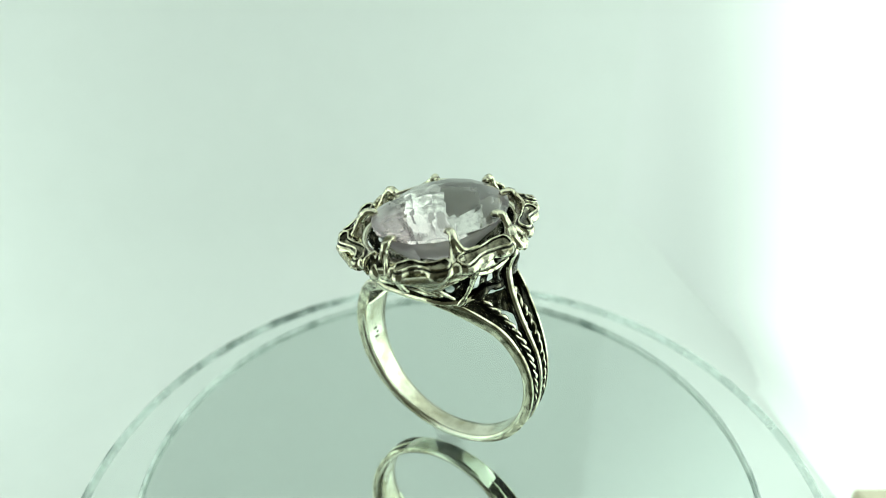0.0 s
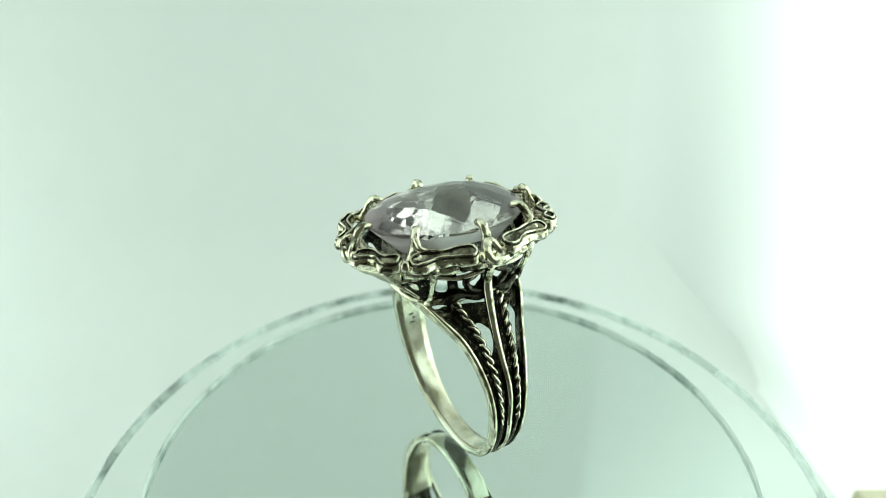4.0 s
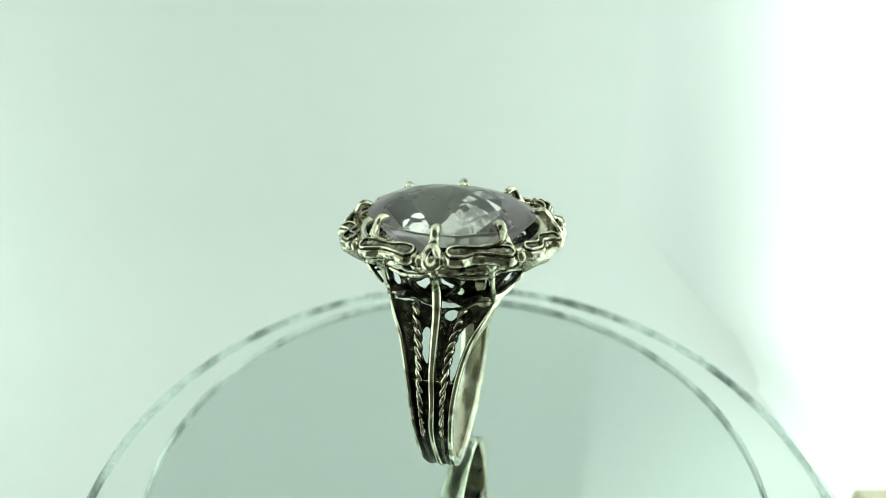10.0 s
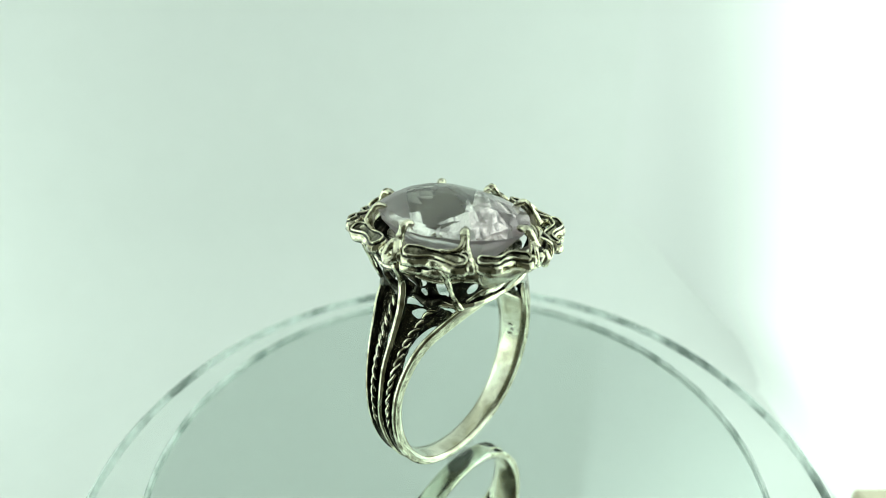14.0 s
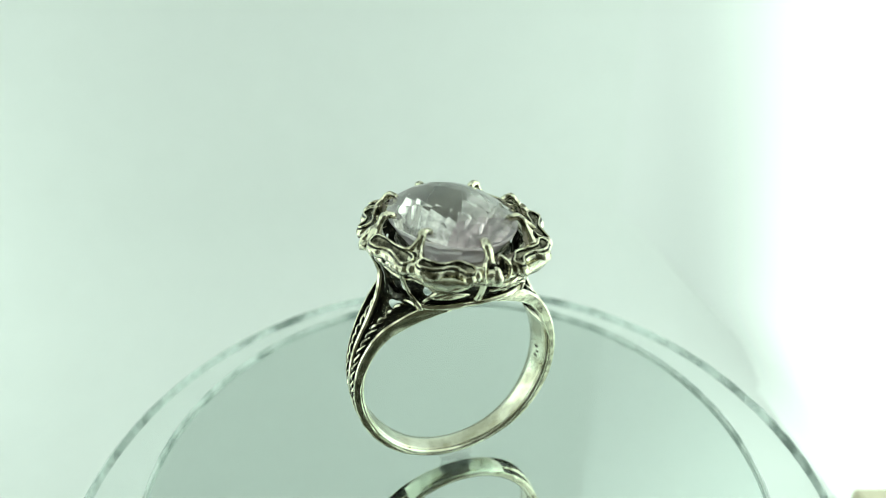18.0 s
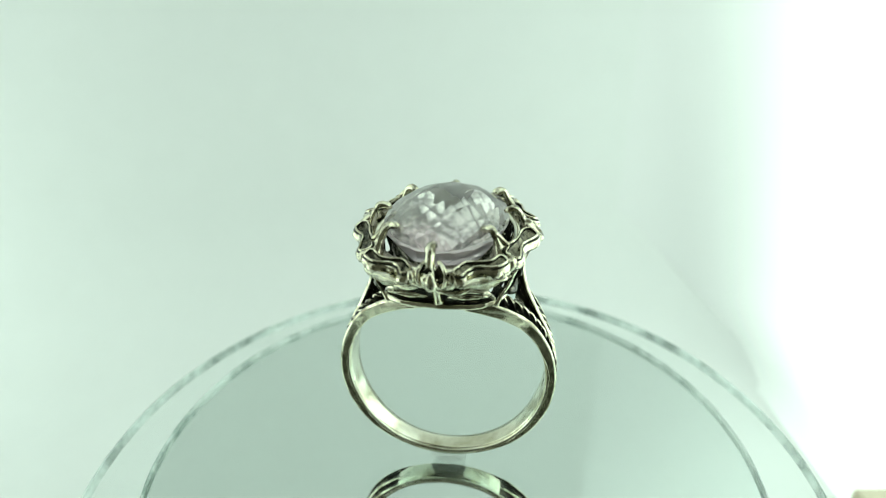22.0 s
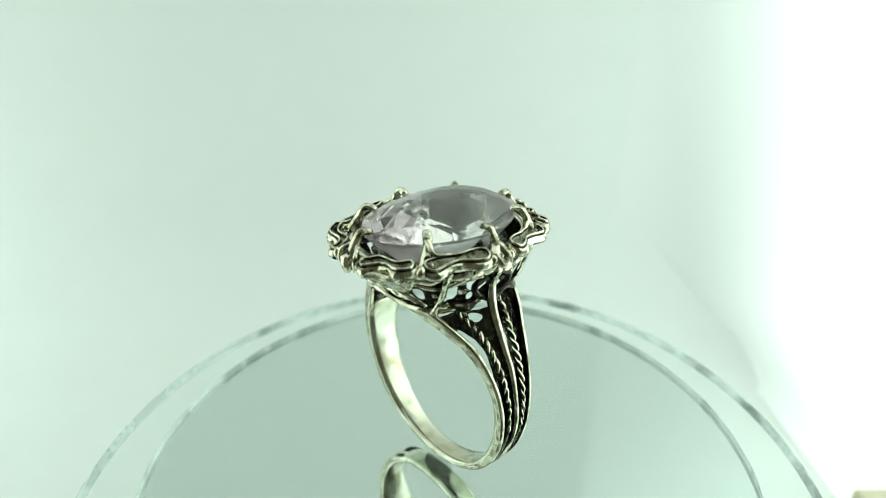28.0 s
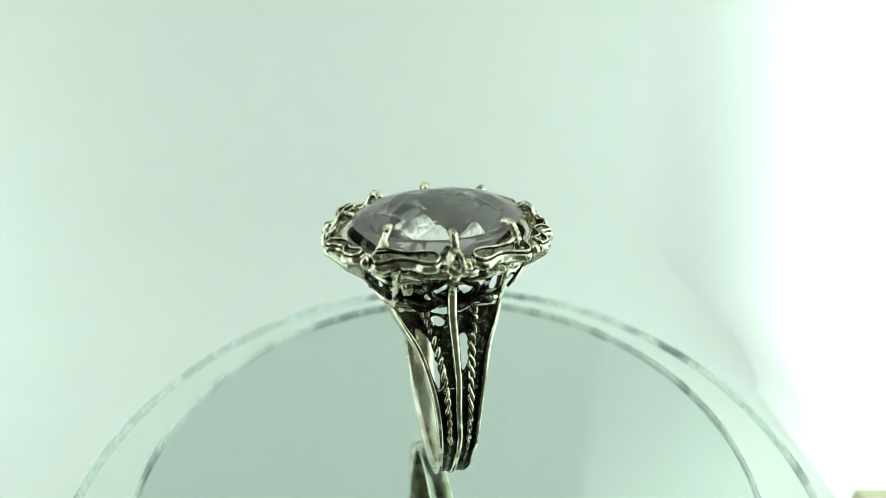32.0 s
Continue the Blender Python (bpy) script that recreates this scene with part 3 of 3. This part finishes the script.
def frame_rim(thing):
    line = [p + noise.noise_vector(p * 0.7) * 0.16 for p in oval(6.62, 8.3, 23.0, 160, 2.1, 0.015)]
    part("lower_rim", worn(uneven(tube(bmesh.new(), line, lambda s: 0.36 + 0.08 * math.sin(s * math.tau * 16) + 0.05 * math.sin(s * math.tau * 7), 14, True, 1.3), 0.09), (0, 0, 21), 0.15), [SILVER, DARK], thing)
    wire = [p + Vector((0, 0, 0.22 * math.sin(k * math.tau / 120 * 9 + 1))) for k, p in enumerate(oval(6.45, 8.05, 22.3, 120, 2.1, 0.02, 7))]
    part("lower_wire", worn(tube(bmesh.new(), wire, 0.24, 12, True), (0, 0, 22), 0.2), [SILVER, DARK], thing)
    bm = bmesh.new()
    loops = [[bm.verts.new(p * MM) for p in oval(a, b, z, 96, 2.1)] for a, b, z in ((5.7, 7.6, 23.5), (6.75, 8.5, 23.5), (6.85, 8.6, 23.95), (5.75, 7.65, 24.1))]
    for i in range(4):
        a, b = loops[i], loops[(i + 1) % 4]
        for k in range(96):
            bm.faces.new((a[k], a[(k + 1) % 96], b[(k + 1) % 96], b[k]))
    part("setting_plate", bm, SATIN, thing, "uneven silver plate between the scrolls and the stone")


def bone(thing, a, b, bow, wide, lift=0.0):
    """A dog-bone scroll from a to b: raised rim round a recessed dark channel, over a moulded side."""
    a, b = Vector(a), Vector(b)
    along = b - a
    long = along.length
    along.normalize()
    out = along.cross(Vector((0, 0, 1)))
    if out.dot(a + b) < 0:
        out = -out
    up = Vector((0, 0, 1))

    def at(s, v):
        q = min(max(s, 0), 1)
        c = a + along * (s * long) + out * (v - bow * math.sin(math.pi * q) + lift * math.sin(math.tau * q))
        return c + up * (-0.35 * v)
    half = lambda s: wide * (0.55 + 0.45 * abs(math.cos(math.pi * s)) ** 1.8)
    edge = [at(k / 14, half(k / 14)) for k in range(15)]
    edge += [at(1 + math.sin(math.pi * k / 6) * wide / long, math.cos(math.pi * k / 6) * wide) for k in range(1, 6)]
    edge += [at(1 - k / 14, -half(1 - k / 14)) for k in range(15)]
    edge += [at(-math.sin(math.pi * k / 6) * wide / long, -math.cos(math.pi * k / 6) * wide) for k in range(1, 6)]
    n = len(edge)
    norm = []
    for k in range(n):
        t = edge[(k + 1) % n] - edge[k - 1]
        v = t.cross(up).normalized()
        norm.append(v)
    if sum(norm[k].dot(edge[k] - (a + b) / 2) for k in range(n)) < 0:
        norm = [-v for v in norm]
    def loop(bm, off, dz, scallop=0.0):
        return [bm.verts.new((edge[k] + up * dz + norm[k] * (off + scallop * (0.7 * math.sin(k * 1.15 + long * 3) + 1.2 * noise.noise(edge[k] * 1.6)))
                              + noise.noise_vector(edge[k] * 0.9 + up * dz) * 0.07) * MM) for k in range(n)]
    bm = bmesh.new()
    # a bulging side, a dark undercut, and a thin rim round the channel: offset, height, scallop, material
    prof = [(-0.25, -1.12, 0, 1), (0.08, -1.04, 0.05, 1), (0.22, -0.88, 0.12, 0), (0.28, -0.66, 0.13, 0), (0.25, -0.42, 0.09, 2), (0.17, -0.25, 0.04, 1),
            (0.07, -0.17, 0, 1), (0.05, -0.10, 0, 2), (0.07, 0.0, 0, 2), (0.03, 0.05, 0, 2), (-0.05, 0.05, 0, 2), (-0.10, -0.01, 0, 1), (-0.12, -0.24, 0, 1)]
    rows = [loop(bm, *p[:3]) for p in prof]
    for p, r0, r1 in zip(prof, rows, rows[1:]):
        for k in range(n):
            f = bm.faces.new((r0[k], r0[(k + 1) % n], r1[(k + 1) % n], r1[k]))
            f.material_index = p[3]
    ob = part("scroll", bm, [SILVER, DARK, POLISH], thing, "raised silver scroll with a dark channel")
    bm = bmesh.new()
    cv = [bm.verts.new((at(k / 14, 0) - up * 0.45) * MM) for k in range(15)]
    ev = loop(bm, -0.11, -0.20)
    idx = lambda k: 0 if k >= 34 else (k if k <= 14 else (14 if k < 20 else 34 - k))
    for k in range(n):
        i, j = idx(k), idx((k + 1) % n)
        bm.faces.new([ev[k], ev[(k + 1) % n], cv[j]] + ([cv[i]] if i != j else []))
    part("channel", bm, TARNISH, ob, "tarnished channel")
    return ob


def end_flank(thing, sx, sy):
    """The smooth side of an end scroll, drawn down to a point at the foot of the gallery."""
    top = spline([(5.6, 7.2, 24.0), (4.9, 8.1, 23.95), (3.6, 8.75, 23.85), (2.5, 9.4, 23.8), (1.6, 9.7, 23.7)], 6)
    low = spline([(5.3, 7.1, 23.75), (4.6, 6.75, 22.4), (3.8, 6.75, 21.7), (2.7, 7.9, 22.6), (1.4, 9.1, 23.3)], 6)
    bm = bmesh.new()
    m = 8
    grid = []
    for p, q in zip(top, low):
        row = []
        for j in range(m + 1):
            v = j / m
            c = p.lerp(q, v) + Vector((0.4, 0.9, -0.2)).normalized() * 0.55 * math.sin(math.pi * v ** 0.7) * min(1, (p - q).length / 1.5)
            c = Vector((sx * c.x, sy * c.y, c.z))
            row.append(bm.verts.new((c + noise.noise_vector(c * 1.5) * 0.13) * MM))
        grid.append(row)
    for a, b in zip(grid, grid[1:]):
        for j in range(m):
            bm.faces.new((a[j], b[j], b[j + 1], a[j + 1]))
    bmesh.ops.solidify(bm, geom=bm.faces[:], thickness=0.22 * MM)
    part("end_flank", bm, SATIN, thing, "smooth polished side of a scroll")


def head(thing):
    frame_rim(thing)
    for sx in (1, -1):
        for sy in (1, -1):
            bone(thing, (sx * 7.05, sy * 1.85, 24.85), (sx * 5.75, sy * 5.75, 24.6), 0.22, 0.56)
            bone(thing, (sx * 4.95, sy * 7.35, 24.75), (sx * 2.0, sy * 9.05, 24.45), 0.2, 0.43, 0.36)
            end_flank(thing, sx, sy)
        for sy in (1, -1):
            for x, y, z, r in ((5.65, 6.75, 24.1, 0.42), (7.35, 0.95, 24.05, 0.33), (1.5, 9.35, 23.9, 0.36)):
                bm = bmesh.new()
                bmesh.ops.create_uvsphere(bm, u_segments=12, v_segments=8, radius=r * MM)
                for v in bm.verts:
                    v.co = Vector((v.co.x, v.co.y, v.co.z * 1.35)) + Vector((sx * x, sy * y, z)) * MM
                part("bead", uneven(bm, 0.08), SILVER, thing)
        # pear-shaped loop under the claw at each shoulder
        pts = []
        for k in range(24):
            a = k * math.tau / 24
            w = 0.50 - 0.14 * math.cos(a)
            pts.append(Vector((sx * (7.25 - 0.55 * math.cos(a)), 0.1 + w * math.sin(a), 24.3 + 0.6 * math.cos(a))))
        part("medallion", uneven(tube(bmesh.new(), pts, 0.40, 10, True), 0.09), SILVER, thing, "small silver loop under a claw")
        bm = bmesh.new()
        bmesh.ops.create_uvsphere(bm, u_segments=12, v_segments=8, radius=0.5 * MM)
        for v in bm.verts:
            v.co = Vector((v.co.x * 0.6, v.co.y, v.co.z)) + Vector((sx * 7.05, 0.1, 24.1)) * MM
        part("medallion_core", bm, DARK, thing)
    for sy in (1, -1):
        # a knob and two small stems at the foot of each end claw
        bm = bmesh.new()
        bmesh.ops.create_uvsphere(bm, u_segments=14, v_segments=10, radius=1)
        for v in bm.verts:
            v.co = (Vector((v.co.x * (0.50 - 0.08 * v.co.z), v.co.y * 0.45, v.co.z * 0.78)) + Vector((0, sy * 9.5, 23.6))) * MM
        part("end_knob", uneven(bm, 0.08), SILVER, thing)
        for sx in (1, -1):
            bm = bmesh.new()
            bmesh.ops.create_uvsphere(bm, u_segments=12, v_segments=8, radius=1)
            for v in bm.verts:
                v.co = (Vector((v.co.x * 0.40, v.co.y * 0.25, v.co.z * 0.85)) + Vector((sx * 0.68, sy * 9.05, 24.05))) * MM
            part("end_hollow", bm, DARK, thing)
            stem = spline([(sx * 0.5, sy * 8.75, 24.9), (sx * 0.95, sy * 9.3, 24.5), (sx * 1.05, sy * 9.5, 23.9), (sx * 0.85, sy * 9.4, 23.2)], 6)
            part("end_stem", tube(bmesh.new(), stem, lambda s: 0.19 - 0.05 * s, 9), SILVER, thing)
            leaf = spline([(sx * 0.5, sy * 9.25, 23.2), (sx * 1.1, sy * 9.15, 23.35), (sx * 1.7, sy * 8.95, 23.15)], 6)
            part("end_leaf", tube(bmesh.new(), leaf, lambda s: 0.10 + 0.14 * math.sin(math.pi * s), 8), SILVER, thing)
    tips = [(5.6, 0.1), (3.95, 4.85), (0.2, 7.8), (-3.9, 4.75), (-5.6, 0.0), (-4.25, -4.9), (0.15, -7.75), (3.95, -4.85)]
    for x, y in tips:
        d = Vector((x / 5.45 ** 2, y / 7.4 ** 2, 0)).normalized()
        tip = Vector((x, y, 26.07 if abs(y) < 7 else 25.75))
        up = Vector((0, 0, 1))
        pts = spline([tip + d * 1.25 - up * 2.05, tip + d * 0.95 - up * 1.35, tip + d * 0.6 - up * 0.55, tip + d * 0.12 - up * 0.02, tip - d * 0.55 - up * 0.14], 5)
        part("claw", uneven(tube(bmesh.new(), pts, lambda s: 0.38 + 0.55 * max(0, 1 - s * 2.0) ** 1.4, 10, squash=0.8), 0.09), SILVER, thing)
        if 1 < abs(y) < 7:
            # the foot of a slanting claw sweeps down into the rim of the scroll beside it
            sx, sy = math.copysign(1, x), math.copysign(1, y)
            arm = spline([tip + d * 0.5 - up * 0.4, (sx * 5.1, sy * 5.2, 25.1), (sx * 5.42, sy * 4.7, 24.87), (sx * 5.8, sy * 3.8, 24.84)], 6)
            part("claw_foot", uneven(tube(bmesh.new(), arm, lambda s: 0.34 - 0.23 * s ** 0.7, 10), 0.06), POLISH, thing)
        bm = bmesh.new()
        bmesh.ops.create_uvsphere(bm, u_segments=12, v_segments=8, radius=1)
        turn = Matrix.Translation((tip + d * 1.5 - up * 1.5) * MM) @ Vector((0, 0, 1)).rotation_difference((d * 0.9 + up * 0.4).normalized()).to_matrix().to_4x4()
        for v in bm.verts:
            v.co = turn @ Vector((v.co.x * 0.42, v.co.y * 0.36, v.co.z * 0.16) if abs(d.x) > 0.7 else (v.co.x * 0.36, v.co.y * 0.42, v.co.z * 0.16))
        for v in bm.verts:
            v.co = turn.translation + (v.co - turn.translation) * MM
        part("claw_hollow", bm, DARK, thing)


def gemstone(thing):
    """An oval cut by planes: a chequerboard crown, a girdle and a brilliant pavilion."""
    A, B, ZG = 5.25, 7.3, 25.24
    bm = bmesh.new()
    box(bm, -A * 1.1, A * 1.1, -B * 1.1, B * 1.1, ZG - 6, ZG + 5)

    def cut(co, no):
        geom = bm.verts[:] + bm.edges[:] + bm.faces[:]
        r = bmesh.ops.bisect_plane(bm, geom=geom, dist=1e-5, plane_co=co, plane_no=no, clear_outer=True)
        edges = [e for e in r["geom_cut"] if isinstance(e, bmesh.types.BMEdge)]
        if edges:
            bmesh.ops.edgenet_fill(bm, edges=edges)
    for k in range(32):
        t = (k + 0.5) * math.tau / 32
        cut((A * math.cos(t), B * math.sin(t), ZG), (math.cos(t) / A, math.sin(t) / B, 0))
    H, D, step = 1.95, 4.9, 0.205
    sway = lambda k: 0.21 * noise.noise(Vector((c * 9, s * 9, k)))
    crown = [(i * step, j * step) for i in range(-7, 8) for j in range(-7, 8) if (i + j) % 2 == 0 and math.hypot(i, j) * step < 0.9]
    crown += [(0.95 * math.cos(k * math.tau / 24), 0.95 * math.sin(k * math.tau / 24)) for k in range(24)]
    for c, s in crown:
        cut((A * c, B * s, ZG + 0.06 + H * (1 - c * c - abs(s) ** 2.5)), (2 * H * c / A, math.copysign(2.5 * H * abs(s) ** 1.5, s) / B, 1))
    # the pavilion is cut in lozenges too
    step = 0.25
    back = [(i * step, j * step) for i in range(-4, 5) for j in range(-4, 5) if (i + j) % 2 == 1 and math.hypot(i, j) * step < 0.85]
    back += [(0.93 * math.cos((k + 0.5) * math.tau / 20), 0.93 * math.sin((k + 0.5) * math.tau / 20)) for k in range(20)]
    for c, s in back:
        r = math.hypot(c, s)
        slope = D * 1.7 * r ** 0.7 / r
        cut((A * c, B * s, ZG - 0.06 - D * (1 - r ** 1.7)), (c * slope / A + sway(2), s * slope / B + sway(7), -1))
    # facet edges are a little worn
    bmesh.ops.bevel(bm, geom=bm.edges[:], offset=0.024, segments=1, affect="EDGES", clamp_overlap=True, material=1)
    seat = Matrix.Translation((0, 0, ZG)) @ Matrix.Rotation(radians(-1.8), 4, "X") @ Matrix.Translation((0, 0, -ZG))
    for v in bm.verts:
        v.co = seat @ v.co * MM
    # the deep facets get patchy mirror metal in place of reflection inside the stone
    for f in bm.faces:
        c = f.calc_center_median() / MM
        if c.z < ZG - 0.5 and math.hypot(c.x / A, c.y / B) < 0.70:
            f.material_index = 2
        elif c.z < ZG + 0.03:
            f.material_index = 3
    part("gemstone", bm, [QUARTZ, QUARTZ_EDGE, FACET_MIRROR, QUARTZ_SIDE], thing, "pale lilac faceted oval quartz", smooth=False)


def silver_ring():
    thing = new("silver_ring")
    tagged(thing, "ornate blackened silver ring with a pale lilac oval stone", "ring")
    band(thing)
    hallmark(thing)
    rails(thing)
    ropes(thing)
    webs(thing)
    basket(thing)
    bowl(thing)
    head(thing)
    gemstone(thing)
    return thing


def clear_wax():
    bm = bmesh.new()
    bmesh.ops.create_uvsphere(bm, u_segments=24, v_segments=12, radius=1)
    for v in bm.verts:
        n = 1 + 0.12 * noise.noise(v.co * 2)
        v.co = Vector((v.co.x * 1.8 * n, v.co.y * 1.1 * n, max(v.co.z, 0.0) * 1.4 + MIRROR_TOP + 0.004)) * MM
    return tagged(part("wax_dab", bm, WAX), "small dab of clear wax holding the ring upright", "wax")


disc, plate, ring, wax = mirror_disc(), base_plate(), silver_ring(), clear_wax()


def motions():
    still = pose(0, 0, 0)
    for thing, rest, axis in ((disc, DISC_SET, DISC_AXIS), (plate, PLATE_SET, DISC_AXIS), (ring, RING_SET, still), (wax, RING_SET, still)):
        walk(thing, [(k * 0.5, axis @ pose(0, 0, 0, 0, 0, SPEED * k * 0.5) @ rest) for k in range(65)])


motions()
